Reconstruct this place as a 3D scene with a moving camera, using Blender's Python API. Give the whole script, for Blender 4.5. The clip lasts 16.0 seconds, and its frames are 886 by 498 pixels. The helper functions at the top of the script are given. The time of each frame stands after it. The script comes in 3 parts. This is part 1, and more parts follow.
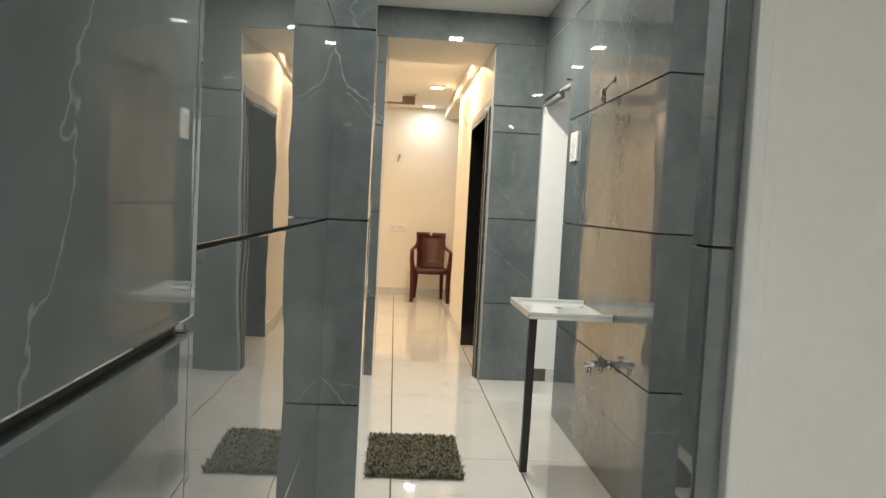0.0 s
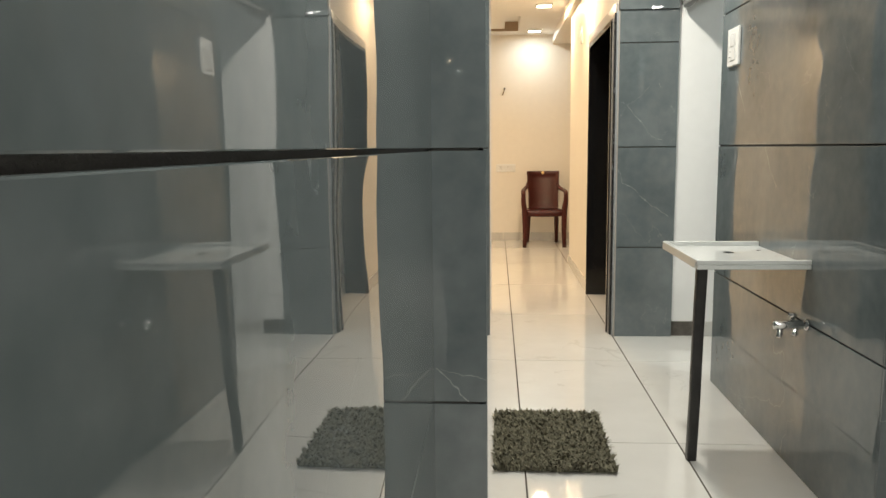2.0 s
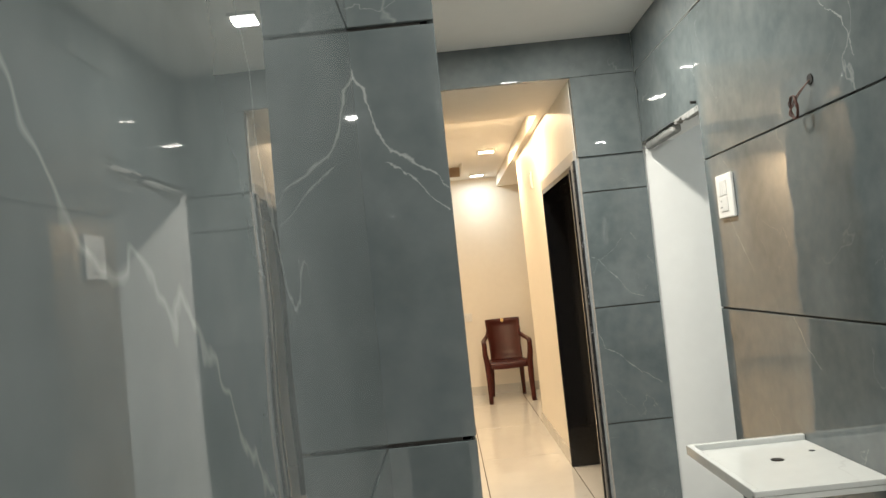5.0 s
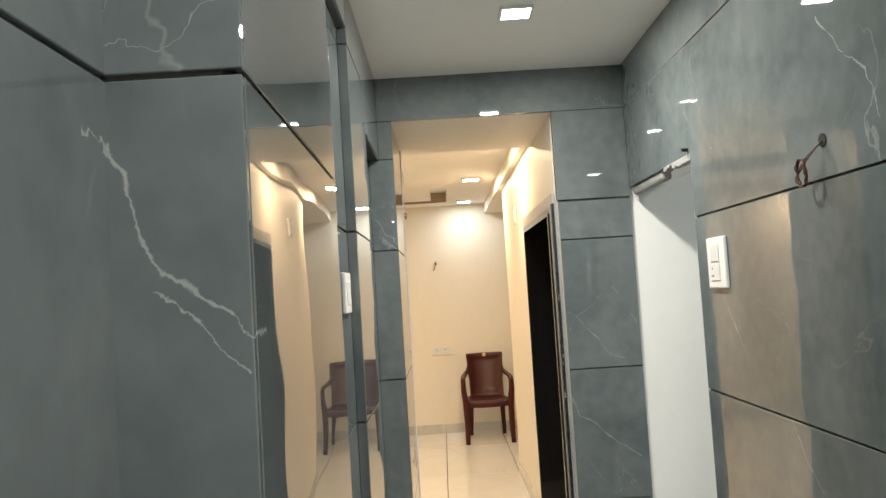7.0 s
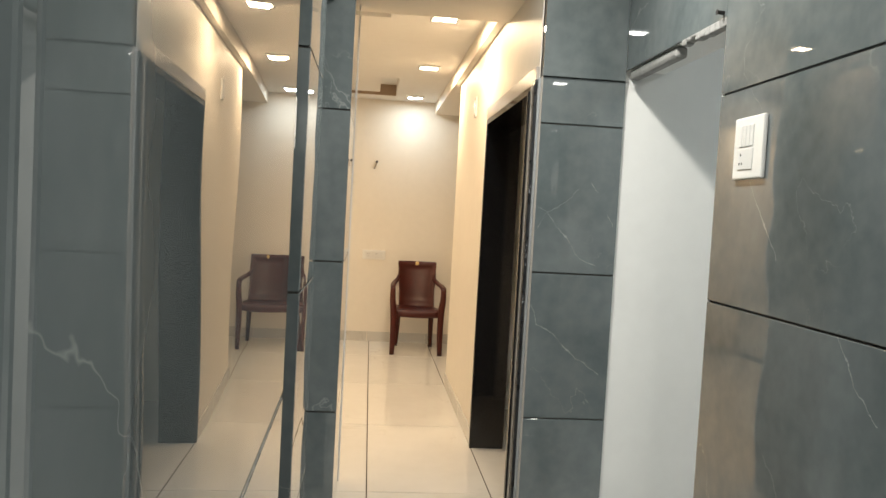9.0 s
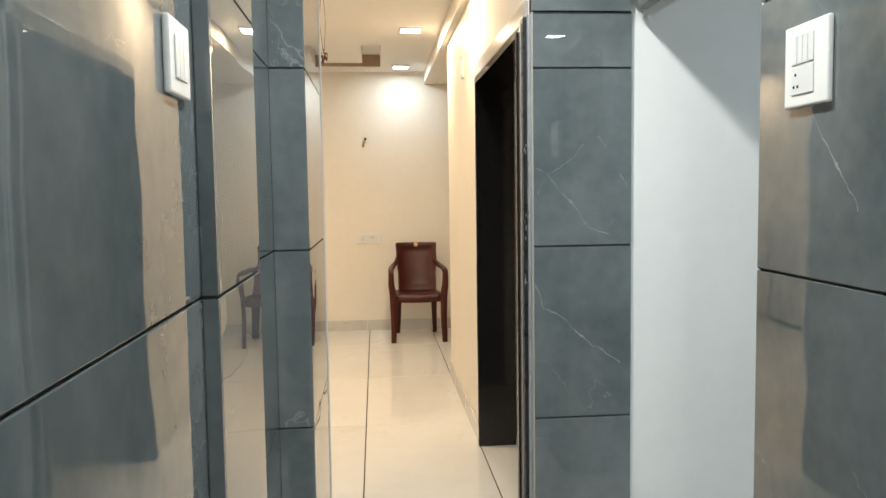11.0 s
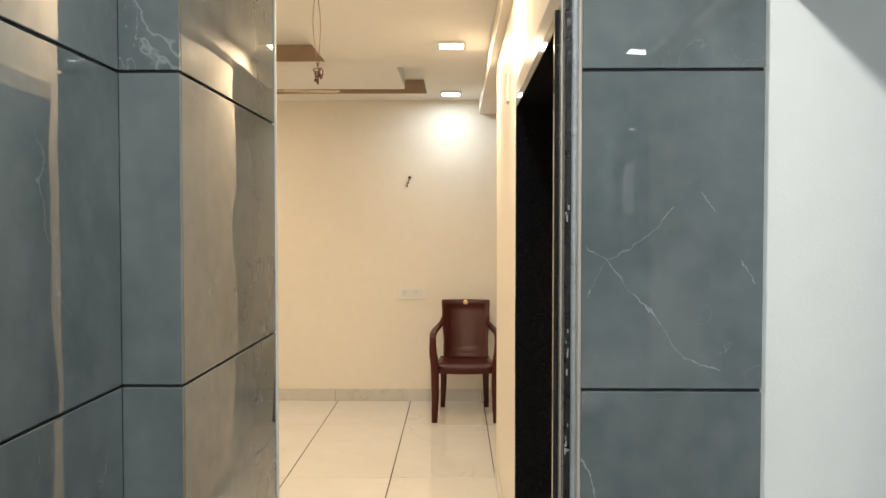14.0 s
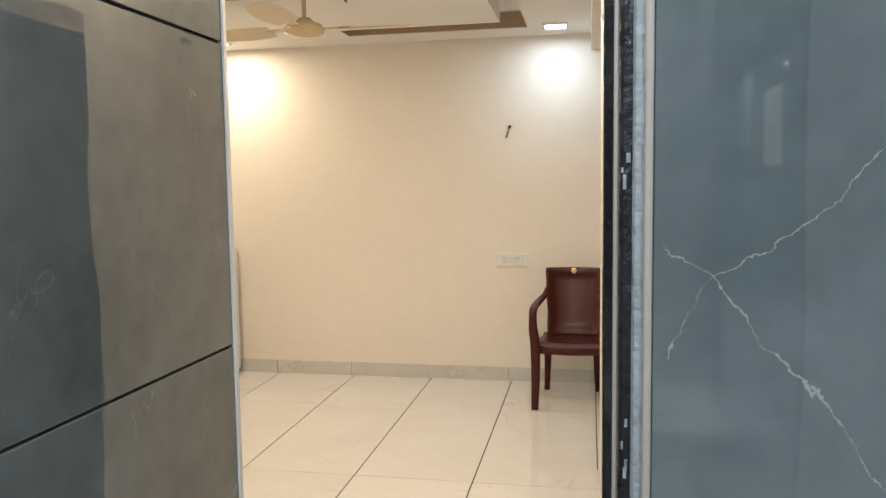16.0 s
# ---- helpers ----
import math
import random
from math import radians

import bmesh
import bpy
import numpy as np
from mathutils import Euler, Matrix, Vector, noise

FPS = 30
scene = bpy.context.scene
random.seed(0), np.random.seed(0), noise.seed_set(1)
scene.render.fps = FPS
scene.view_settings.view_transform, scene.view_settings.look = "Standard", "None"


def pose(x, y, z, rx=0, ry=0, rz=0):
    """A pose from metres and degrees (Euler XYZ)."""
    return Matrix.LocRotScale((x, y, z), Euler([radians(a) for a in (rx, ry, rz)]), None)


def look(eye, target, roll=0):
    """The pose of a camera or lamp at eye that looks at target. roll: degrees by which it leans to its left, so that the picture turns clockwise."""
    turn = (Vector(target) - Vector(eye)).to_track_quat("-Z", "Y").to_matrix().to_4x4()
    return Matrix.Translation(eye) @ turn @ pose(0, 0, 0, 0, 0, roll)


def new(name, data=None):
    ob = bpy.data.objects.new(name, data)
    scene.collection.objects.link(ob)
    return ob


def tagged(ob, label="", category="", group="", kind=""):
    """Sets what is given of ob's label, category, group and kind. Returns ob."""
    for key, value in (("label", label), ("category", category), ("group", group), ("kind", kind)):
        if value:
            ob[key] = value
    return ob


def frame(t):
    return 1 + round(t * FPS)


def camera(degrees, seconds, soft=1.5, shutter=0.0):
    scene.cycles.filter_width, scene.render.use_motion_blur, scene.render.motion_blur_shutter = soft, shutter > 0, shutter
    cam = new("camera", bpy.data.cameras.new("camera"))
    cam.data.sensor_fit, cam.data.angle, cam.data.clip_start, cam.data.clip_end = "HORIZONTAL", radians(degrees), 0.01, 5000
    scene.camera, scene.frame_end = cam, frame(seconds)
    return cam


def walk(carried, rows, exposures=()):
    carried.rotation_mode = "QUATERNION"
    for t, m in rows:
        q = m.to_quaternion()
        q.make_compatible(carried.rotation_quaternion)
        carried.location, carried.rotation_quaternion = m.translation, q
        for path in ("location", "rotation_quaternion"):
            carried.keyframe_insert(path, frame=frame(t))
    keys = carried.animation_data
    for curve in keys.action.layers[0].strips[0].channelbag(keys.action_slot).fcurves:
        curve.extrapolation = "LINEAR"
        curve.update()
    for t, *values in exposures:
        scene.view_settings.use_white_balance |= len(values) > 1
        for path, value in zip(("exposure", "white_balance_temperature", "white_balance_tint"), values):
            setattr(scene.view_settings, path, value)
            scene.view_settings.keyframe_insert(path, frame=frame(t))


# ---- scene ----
cam = camera(60.3, 16.0)
EXPOSURES = [(0.0, 0.22, 6900, 12), (4.0, 0.25, 6800, 11), (8.5, 0.12, 6800, 12), (9.5, 0.08, 6500, 11), (12.0, 0.22, 6150, 10), (12.5, 0.06, 6300, 10),
             (14.0, 0.05, 6300, 10), (14.5, 0.04, 6000, 10), (15.0, 0.06, 6050, 11), (16.0, 0.0, 5700, 11)]
PATH = [
    (0, (0.037, 0.047, 1.204), (0.168, 2.04, 1.094), 3.0),
    (0.5, (0.055, 0.183, 1.19), (0.171, 2.172, 1.02), 2.7),
    (1, (0.061, 0.365, 1.163), (0.164, 2.357, 1.022), 1.8),
    (1.5, (0.044, 0.539, 1.157), (0.006, 2.524, 0.92), -0.4),
    (2, (-0.025, 0.747, 1.15), (-0.166, 2.724, 0.887), -0.6),
    (2.5, (-0.074, 0.875, 1.155), (-0.229, 2.85, 0.879), -1.2),
    (3, (-0.106, 1.024, 1.15), (-0.219, 3.005, 0.9), -1.8),
    (3.5, (-0.119, 1.135, 1.162), (-0.229, 3.127, 1.02), -1.5),
    (4, (-0.141, 1.248, 1.207), (-0.173, 3.247, 1.259), -3.5),
    (6.5, (0.103, 1.656, 1.561), (0.082, 3.654, 1.651), -7.6),
    (7, (0.123, 1.81, 1.536), (0.132, 3.807, 1.648), -3.5),
    (7.5, (0.126, 1.985, 1.494), (0.171, 3.977, 1.666), -0.2),
    (8, (0.104, 2.113, 1.44), (0.198, 4.102, 1.627), 2.2),
    (8.5, (0.08, 2.226, 1.394), (0.26, 4.217, 1.477), 4.5),
    (9, (0.028, 2.327, 1.359), (0.222, 4.315, 1.266), 3.1),
    (9.5, (0.018, 2.43, 1.326), (0.254, 4.41, 1.177), 1.0),
    (12, (0.256, 3.109, 1.352), (0.39, 5.1, 1.217), -2.0),
    (12.5, (0.281, 3.293, 1.38), (0.375, 5.291, 1.397), -2.9),
    (13, (0.338, 3.505, 1.393), (0.254, 5.503, 1.392), -2.1),
    (13.5, (0.396, 3.711, 1.424), (0.338, 5.71, 1.409), -1.8),
    (14, (0.453, 3.915, 1.451), (0.418, 5.914, 1.391), 0.0),
    (14.5, (0.539, 4.13, 1.461), (0.478, 6.126, 1.337), 0.2),
    (15, (0.612, 4.327, 1.465), (0.452, 6.312, 1.286), -0.5),
    (15.5, (0.638, 4.52, 1.465), (0.393, 6.496, 1.281), -0.2),
    (16, (0.636, 4.695, 1.468), (0.258, 6.651, 1.292), -0.8),
]
walk(cam, [(t, look(eye, target, roll)) for t, eye, target, roll in PATH], exposures=EXPOSURES)

# ---- plan (metres) ----
X_A, X_COL, X_W3, X_W2, X_REC, X_JAMB = -0.174, -0.048, -0.165, -0.135, -0.184, -0.068
Y_COL0, Y_COL1, Y_PIL, Y_STEP, Y_END, Y_OUT = 2.50, 3.19, 4.21, 4.71, 5.35, 6.10
X_PROUD, Y_PROUD = -0.050, 0.395
X_R, X_PIER, Y_RN, Y_DOOR = 1.022, 0.684, 2.83, 4.47
Z_C, Z_OPEN, Z_ROOM, Y_FAR = 2.55, 2.346, 2.485, 10.213
COURSES = (0.0, 0.546, 1.146, 1.742, 2.346, 2.55)
COURSES_W = (0.0, 0.546, 1.146, 1.750, 2.346, 2.55)
COOL, SOFT, WARM, DAY = (1.0, 1.0, 0.92), (0.99, 1.0, 0.94), (1.0, 0.75, 0.47), (0.88, 1.0, 1.0)

# ---- world and lamps ----
world = bpy.data.worlds.new("world")
scene.world = world
world.use_nodes = True
world.node_tree.nodes["Background"].inputs[0].default_value = (0.8, 0.85, 0.9, 1)
world.node_tree.nodes["Background"].inputs[1].default_value = 0.02


def area_lamp(x, y, z, watts, colour, size=0.10):
    data = bpy.data.lights.new("downlight_lamp", "AREA")
    data.shape, data.size, data.energy, data.color = "SQUARE", size, watts, colour
    ob = new("downlight_lamp", data)
    ob.matrix_world = pose(x, y, z)
    return ob


# (2.1, 3.9) is an unseen lamp, added to brighten the side room's white wall
DOWNLIGHTS = [  # x, y, ceiling, watts, colour
    # (0.45, 1.9) is added, its watts raised, to brighten the corridor's west wall
    (0.455, 4.56, Z_C, 21, COOL), (0.43, 3.76, Z_C, 11, COOL), (0.25, -1.75, Z_C, 62, SOFT), (0.45, 1.9, Z_C, 17, SOFT), (2.1, 3.9, Z_C, 11, DAY),
    (0.40, 6.75, Z_ROOM, 14, WARM), (0.425, 8.287, Z_ROOM, 16, WARM), (0.41, 9.875, Z_ROOM, 3.4, DAY),
    (-2.0, 8.287, Z_ROOM, 14, WARM), (-2.0, 9.875, Z_ROOM, 12, WARM), (-2.0, 6.75, Z_ROOM, 14, WARM),
]
for x, y, z, watts, colour in DOWNLIGHTS:
    area_lamp(x, y, z - 0.022, watts, colour)


# ---- materials ----
def material(name, colour, rough=0.5, metal=0.0, spread=0.12, scale=6.0, bump=0.0, bump_scale=60.0, ior=1.5, coat=0.0):
    """Principled surface with two scales of variation in colour and roughness."""
    m = bpy.data.materials.new(name)
    m.use_nodes = True
    nt = m.node_tree
    b = nt.nodes["Principled BSDF"]
    co = nt.nodes.new("ShaderNodeTexCoord")
    big, fine = nt.nodes.new("ShaderNodeTexNoise"), nt.nodes.new("ShaderNodeTexNoise")
    big.inputs["Scale"].default_value, big.inputs["Detail"].default_value = scale, 5
    fine.inputs["Scale"].default_value, fine.inputs["Detail"].default_value = scale * 11, 4
    mix = nt.nodes.new("ShaderNodeMix")
    mix.data_type = "FLOAT"
    mix.inputs[0].default_value = 0.4
    ramp = nt.nodes.new("ShaderNodeValToRGB")
    ramp.color_ramp.elements[0].position, ramp.color_ramp.elements[1].position = 0.3, 0.7
    ramp.color_ramp.elements[0].color = (*[c * (1 - spread) for c in colour], 1)
    ramp.color_ramp.elements[1].color = (*[min(1, c * (1 + spread)) for c in colour], 1)
    for n in (big, fine):
        nt.links.new(co.outputs["Object"], n.inputs["Vector"])
    nt.links.new(big.outputs["Fac"], mix.inputs[2])
    nt.links.new(fine.outputs["Fac"], mix.inputs[3])
    nt.links.new(mix.outputs[0], ramp.inputs[0])
    nt.links.new(ramp.outputs[0], b.inputs["Base Color"])
    ro = nt.nodes.new("ShaderNodeMapRange")
    ro.inputs[3].default_value, ro.inputs[4].default_value = rough * 0.85, min(1, rough * 1.15)
    nt.links.new(big.outputs["Fac"], ro.inputs[0])
    nt.links.new(ro.outputs[0], b.inputs["Roughness"])
    b.inputs["Metallic"].default_value, b.inputs["IOR"].default_value, b.inputs["Coat Weight"].default_value = metal, ior, coat
    if bump:
        n = nt.nodes.new("ShaderNodeTexNoise")
        n.inputs["Scale"].default_value, n.inputs["Detail"].default_value = bump_scale, 4
        nt.links.new(co.outputs["Object"], n.inputs["Vector"])
        bu = nt.nodes.new("ShaderNodeBump")
        bu.inputs["Strength"].default_value, bu.inputs["Distance"].default_value = bump, 0.01
        nt.links.new(n.outputs["Fac"], bu.inputs["Height"])
        nt.links.new(bu.outputs[0], b.inputs["Normal"])
    return m


VEINS = [  # courses of the bold veins: width, then points
    (0.0011, (-0.176, 2.5, 1.695), (-0.150, 2.5, 1.623), (-0.133, 2.5, 1.578), (-0.101, 2.5, 1.551), (-0.047, 2.5, 1.506)),
    (0.0007, (-0.137, 2.5, 1.555), (-0.097, 2.5, 1.518), (-0.054, 2.5, 1.472)),
    (0.0008, (-0.170, 2.5, 0.632), (-0.126, 2.5, 0.587), (-0.098, 2.5, 0.553)),
    (0.0004, (-0.157, 2.5, 0.628), (-0.052, 2.5, 0.606)),
    (0.0004, (0.694, 5.35, 1.412), (0.733, 5.35, 1.383), (0.781, 5.35, 1.326), (0.822, 5.35, 1.289), (0.850, 5.35, 1.245), (0.877, 5.35, 1.203), (0.944, 5.35, 1.183)),
    (0.0003, (0.733, 5.35, 1.383), (0.790, 5.35, 1.420), (0.857, 5.35, 1.484)),
    (0.0003, (0.733, 5.35, 1.383), (0.710, 5.35, 1.347), (0.697, 5.35, 1.316)),
    (0.0004, (0.917, 5.35, 1.517), (0.934, 5.35, 1.475)),
    (0.0004, (0.988, 5.35, 1.387), (1.02, 5.35, 1.344)),
    (0.0006, (0.688, 5.35, 1.013), (0.723, 5.35, 0.937), (0.798, 5.35, 0.884), (0.887, 5.35, 0.797), (0.985, 5.35, 0.734)),
    (0.0011, (1.022, 3.539, 2.11), (1.022, 3.452, 2.01), (1.022, 3.364, 1.949), (1.022, 3.325, 1.836)),
    (0.0007, (1.022, 3.838, 1.14), (1.022, 3.770, 1.048), (1.022, 3.693, 0.989)),
    (0.0006, (1.022, 4.267, 1.484), (1.022, 4.191, 1.39), (1.022, 4.104, 1.291)),
]


def marble(name, dark, light, vein, vein_scale, vein_width, vein_amount, rough, cloud=2.2, ior=1.52, wave=0.0, paths=()):
    """Polished porcelain: clouded body and sparse thin veins, a different cut on each tile."""
    m = bpy.data.materials.new(name)
    m.use_nodes = True
    nt, L = m.node_tree, m.node_tree.links
    b = nt.nodes["Principled BSDF"]
    co, info = nt.nodes.new("ShaderNodeTexCoord"), nt.nodes.new("ShaderNodeObjectInfo")
    off = nt.nodes.new("ShaderNodeVectorMath")
    off.operation = "MULTIPLY_ADD"
    comb = nt.nodes.new("ShaderNodeCombineXYZ")
    for i in range(3):
        L.new(info.outputs["Random"], comb.inputs[i])
    L.new(comb.outputs[0], off.inputs[0])
    off.inputs[1].default_value = (17.0, 29.0, 23.0)
    L.new(co.outputs["Object"], off.inputs[2])

    def noise_node(scale, detail, distortion=0.0):
        n = nt.nodes.new("ShaderNodeTexNoise")
        n.inputs["Scale"].default_value, n.inputs["Detail"].default_value, n.inputs["Distortion"].default_value = scale, detail, distortion
        L.new(off.outputs[0], n.inputs["Vector"])
        return n

    def math_node(op, a, bb=None, c=None):
        n = nt.nodes.new("ShaderNodeMath")
        n.operation = op
        for i, v in enumerate((a, bb, c)):
            if v is None:
                continue
            if isinstance(v, (int, float)):
                n.inputs[i].default_value = v
            else:
                L.new(v, n.inputs[i])
        return n.outputs[0]

    body = nt.nodes.new("ShaderNodeMix")
    body.data_type = "RGBA"
    body.inputs[6].default_value, body.inputs[7].default_value = (*dark, 1), (*light, 1)
    c1, c2 = noise_node(cloud, 6, 0.6), noise_node(cloud * 9, 5)
    fac = nt.nodes.new("ShaderNodeMapRange")
    fac.inputs[1].default_value, fac.inputs[2].default_value = 0.3, 0.7
    L.new(math_node("ADD", math_node("MULTIPLY", c1.outputs["Fac"], 0.72), math_node("MULTIPLY", c2.outputs["Fac"], 0.28)), fac.inputs[0])
    L.new(fac.outputs[0], body.inputs[0])
    masks = []
    for k, (s, w) in enumerate(((vein_scale, vein_width), (vein_scale * 1.9, vein_width * 0.55))):
        n, gate = noise_node(s, 7, 0.35), noise_node(s * 1.35 + 0.37, 2)
        ridge = math_node("ABSOLUTE", math_node("SUBTRACT", n.outputs["Fac"], 0.5))
        line = nt.nodes.new("ShaderNodeMapRange")
        line.inputs[1].default_value, line.inputs[2].default_value = 0.0, w
        line.inputs[3].default_value, line.inputs[4].default_value = 1.0, 0.0
        L.new(ridge, line.inputs[0])
        g = nt.nodes.new("ShaderNodeMapRange")
        g.inputs[1].default_value, g.inputs[2].default_value = 0.52, 0.62
        L.new(gate.outputs["Fac"], g.inputs[0])
        masks.append(math_node("MULTIPLY", line.outputs[0], g.outputs[0]))
    veins = math_node("MULTIPLY", math_node("MAXIMUM", masks[0], masks[1]), vein_amount)

    def vector_node(op, a, bb=None):
        n = nt.nodes.new("ShaderNodeVectorMath")
        n.operation = op
        for i, v in enumerate((a, bb)):
            if v is None:
                continue
            if isinstance(v, (tuple, Vector)):
                n.inputs[i].default_value = v
            else:
                L.new(v, n.inputs[i])
        return n

    if paths:
        wob = nt.nodes.new("ShaderNodeTexNoise")
        wob.inputs["Scale"].default_value, wob.inputs["Detail"].default_value, wob.inputs["Roughness"].default_value = 13, 9, 0.68
        L.new(co.outputs["Object"], wob.inputs["Vector"])
        shake = vector_node("SCALE", vector_node("SUBTRACT", wob.outputs["Color"], (0.5, 0.5, 0.5)).outputs[0])
        shake.inputs["Scale"].default_value = 0.045
        flat = vector_node("ADD", co.outputs["Object"], shake.outputs[0]).outputs[0]
        thick = nt.nodes.new("ShaderNodeMapRange")
        thick.inputs[1].default_value, thick.inputs[2].default_value = 0.35, 0.68
        thick.inputs[3].default_value, thick.inputs[4].default_value = 0.35, 2.6
        L.new(noise_node(22, 5).outputs["Fac"], thick.inputs[0])
        for w, *pts in paths:
            for a, bb in zip(pts, pts[1:]):
                a, d = Vector(a), Vector(bb) - Vector(a)
                pa = vector_node("SUBTRACT", flat, a).outputs[0]
                h = math_node("DIVIDE", vector_node("DOT_PRODUCT", pa, d).outputs["Value"], d.length_squared)
                h = math_node("MINIMUM", math_node("MAXIMUM", h, 0.0), 1.0)
                along = vector_node("SCALE", d)
                L.new(h, along.inputs["Scale"])
                gap = vector_node("SUBTRACT", pa, along.outputs[0]).outputs[0]
                gap = vector_node("MULTIPLY", gap, (0.0, 1.0, 1.0) if abs(d.x) < 1e-6 else (1.0, 0.0, 1.0)).outputs[0]
                near_plane = math_node("LESS_THAN", vector_node("LENGTH", vector_node("MULTIPLY", vector_node("SUBTRACT", co.outputs["Object"], a).outputs[0], (1.0, 0.0, 0.0) if abs(d.x) < 1e-6 else (0.0, 1.0, 0.0)).outputs[0]).outputs["Value"], 0.05)
                dist = math_node("DIVIDE", vector_node("LENGTH", gap).outputs["Value"], math_node("MULTIPLY", thick.outputs[0], w))
                line = nt.nodes.new("ShaderNodeMapRange")
                line.inputs[1].default_value, line.inputs[2].default_value = 0.5, 1.6
                line.inputs[3].default_value, line.inputs[4].default_value = 0.5, 0.0
                L.new(dist, line.inputs[0])
                veins = math_node("MAXIMUM", veins, math_node("MULTIPLY", line.outputs[0], near_plane))
    col = nt.nodes.new("ShaderNodeMix")
    col.data_type = "RGBA"
    L.new(veins, col.inputs[0])
    L.new(body.outputs[2], col.inputs[6])
    col.inputs[7].default_value = (*vein, 1)
    L.new(col.outputs[2], b.inputs["Base Color"])
    smear = noise_node(3.5, 5)
    ro = nt.nodes.new("ShaderNodeMapRange")
    ro.inputs[1].default_value, ro.inputs[2].default_value = 0.4, 0.75
    ro.inputs[3].default_value, ro.inputs[4].default_value = rough, rough * 1.9
    L.new(smear.outputs["Fac"], ro.inputs[0])
    L.new(ro.outputs[0], b.inputs["Roughness"])
    b.inputs["IOR"].default_value = ior
    if wave:
        geo = nt.nodes.new("ShaderNodeNewGeometry")
        lean = vector_node("SCALE", vector_node("SUBTRACT", noise_node(4.5, 1).outputs["Color"], (0.5, 0.5, 0.5)).outputs[0])
        lean.inputs["Scale"].default_value = wave
        L.new(vector_node("NORMALIZE", vector_node("ADD", geo.outputs["Normal"], lean.outputs[0]).outputs[0]).outputs[0], b.inputs["Normal"])
    return m


def glow(name, colour, strength):
    m = bpy.data.materials.new(name)
    m.use_nodes = True
    b = m.node_tree.nodes["Principled BSDF"]
    b.inputs["Base Color"].default_value = (0.9, 0.9, 0.9, 1)
    b.inputs["Emission Color"].default_value, b.inputs["Emission Strength"].default_value = (*colour, 1), strength
    return m


M_TILE = marble("grey_wall_tile", (0.082, 0.102, 0.108), (0.172, 0.194, 0.200), (0.50, 0.52, 0.51), 0.85, 0.0020, 0.32, 0.008, wave=0.022, paths=VEINS, ior=1.72)
M_FLOOR = marble("white_floor_tile", (0.66, 0.65, 0.62), (0.74, 0.73, 0.70), (0.47, 0.45, 0.42), 0.9, 0.007, 0.45, 0.03, cloud=1.2)
M_SKIRT = marble("skirting_tile", (0.56, 0.55, 0.52), (0.64, 0.63, 0.60), (0.42, 0.40, 0.38), 1.2, 0.008, 0.4, 0.08)
M_GROUT = material("dark_grout", (0.075, 0.070, 0.066), 0.9, bump=0.3, bump_scale=300)
M_FGROUT = material("floor_grout", (0.075, 0.058, 0.045), 0.9, spread=0.3, scale=12, bump=0.3, bump_scale=300)
M_WHITE = material("white_wall_paint", (0.80, 0.80, 0.79), 0.55, spread=0.03, scale=1.5, bump=0.06, bump_scale=140)
M_NEAR = material("pale_grey_paint", (0.72, 0.735, 0.73), 0.5, spread=0.05, scale=2.0, bump=0.05, bump_scale=120)
M_CREAM = material("cream_wall_paint", (0.80, 0.755, 0.68), 0.5, spread=0.035, scale=1.3, bump=0.07, bump_scale=120)
M_CEIL = material("ceiling_paint", (0.80, 0.79, 0.77), 0.7, spread=0.025, scale=1.2, bump=0.04, bump_scale=150)
# brown here is the shade inside the ceiling recesses, held in the colour
M_BROWN = material("brown_recess_shade", (0.36, 0.26, 0.18), 0.6, spread=0.12, scale=4)
M_GRANITE = material("black_granite", (0.012, 0.012, 0.013), 0.08, spread=0.5, scale=140)
M_ROUGHG = material("rough_granite_edge", (0.014, 0.016, 0.019), 0.28, spread=0.7, scale=35, bump=0.35, bump_scale=70)
M_PUTTY = material("grey_putty", (0.34, 0.36, 0.38), 0.7, spread=0.2, scale=20, bump=0.5, bump_scale=70)
M_BEIGE = material("beige_trim", (0.42, 0.38, 0.34), 0.3, spread=0.08, scale=8)
M_CEMENT = material("raw_cement", (0.11, 0.098, 0.085), 0.95, spread=0.5, scale=18, bump=0.8, bump_scale=90)
M_PLASTER = material("rough_grey_plaster", (0.30, 0.30, 0.295), 0.9, spread=0.2, scale=12, bump=0.5, bump_scale=60)
M_PLASTIC = material("white_switch_plastic", (0.80, 0.80, 0.78), 0.25, spread=0.02, scale=10)
M_KEY = material("switch_rocker_plastic", (0.72, 0.72, 0.71), 0.3, spread=0.02, scale=10)
M_DARK = material("dark_hole", (0.015, 0.014, 0.013), 0.9, spread=0.3)
M_COPPER = material("red_brown_cable", (0.075, 0.022, 0.014), 0.5, spread=0.3, scale=50)
M_CABLE = material("beige_cable", (0.22, 0.16, 0.10), 0.5, spread=0.1, scale=20)
M_CHROME = material("chrome", (0.72, 0.72, 0.72), 0.12, metal=1.0, spread=0.05, scale=30)
M_COUNTER = marble("white_counter_stone", (0.66, 0.68, 0.67), (0.73, 0.75, 0.74), (0.5, 0.5, 0.5), 1.4, 0.006, 0.3, 0.06)
M_LEG = material("worn_black_steel", (0.018, 0.017, 0.017), 0.4, spread=0.5, scale=30, bump=0.3, bump_scale=120)
M_CHAIR = material("maroon_plastic", (0.055, 0.0065, 0.0038), 0.36, spread=0.22, scale=7, bump=0.05, bump_scale=120, ior=1.4)
M_GOLD = material("gold_badge", (0.85, 0.62, 0.28), 0.3, metal=0.5, spread=0.1)
M_FAN = material("ivory_gold_fan_paint", (0.56, 0.45, 0.27), 0.25, spread=0.06, coat=0.4)
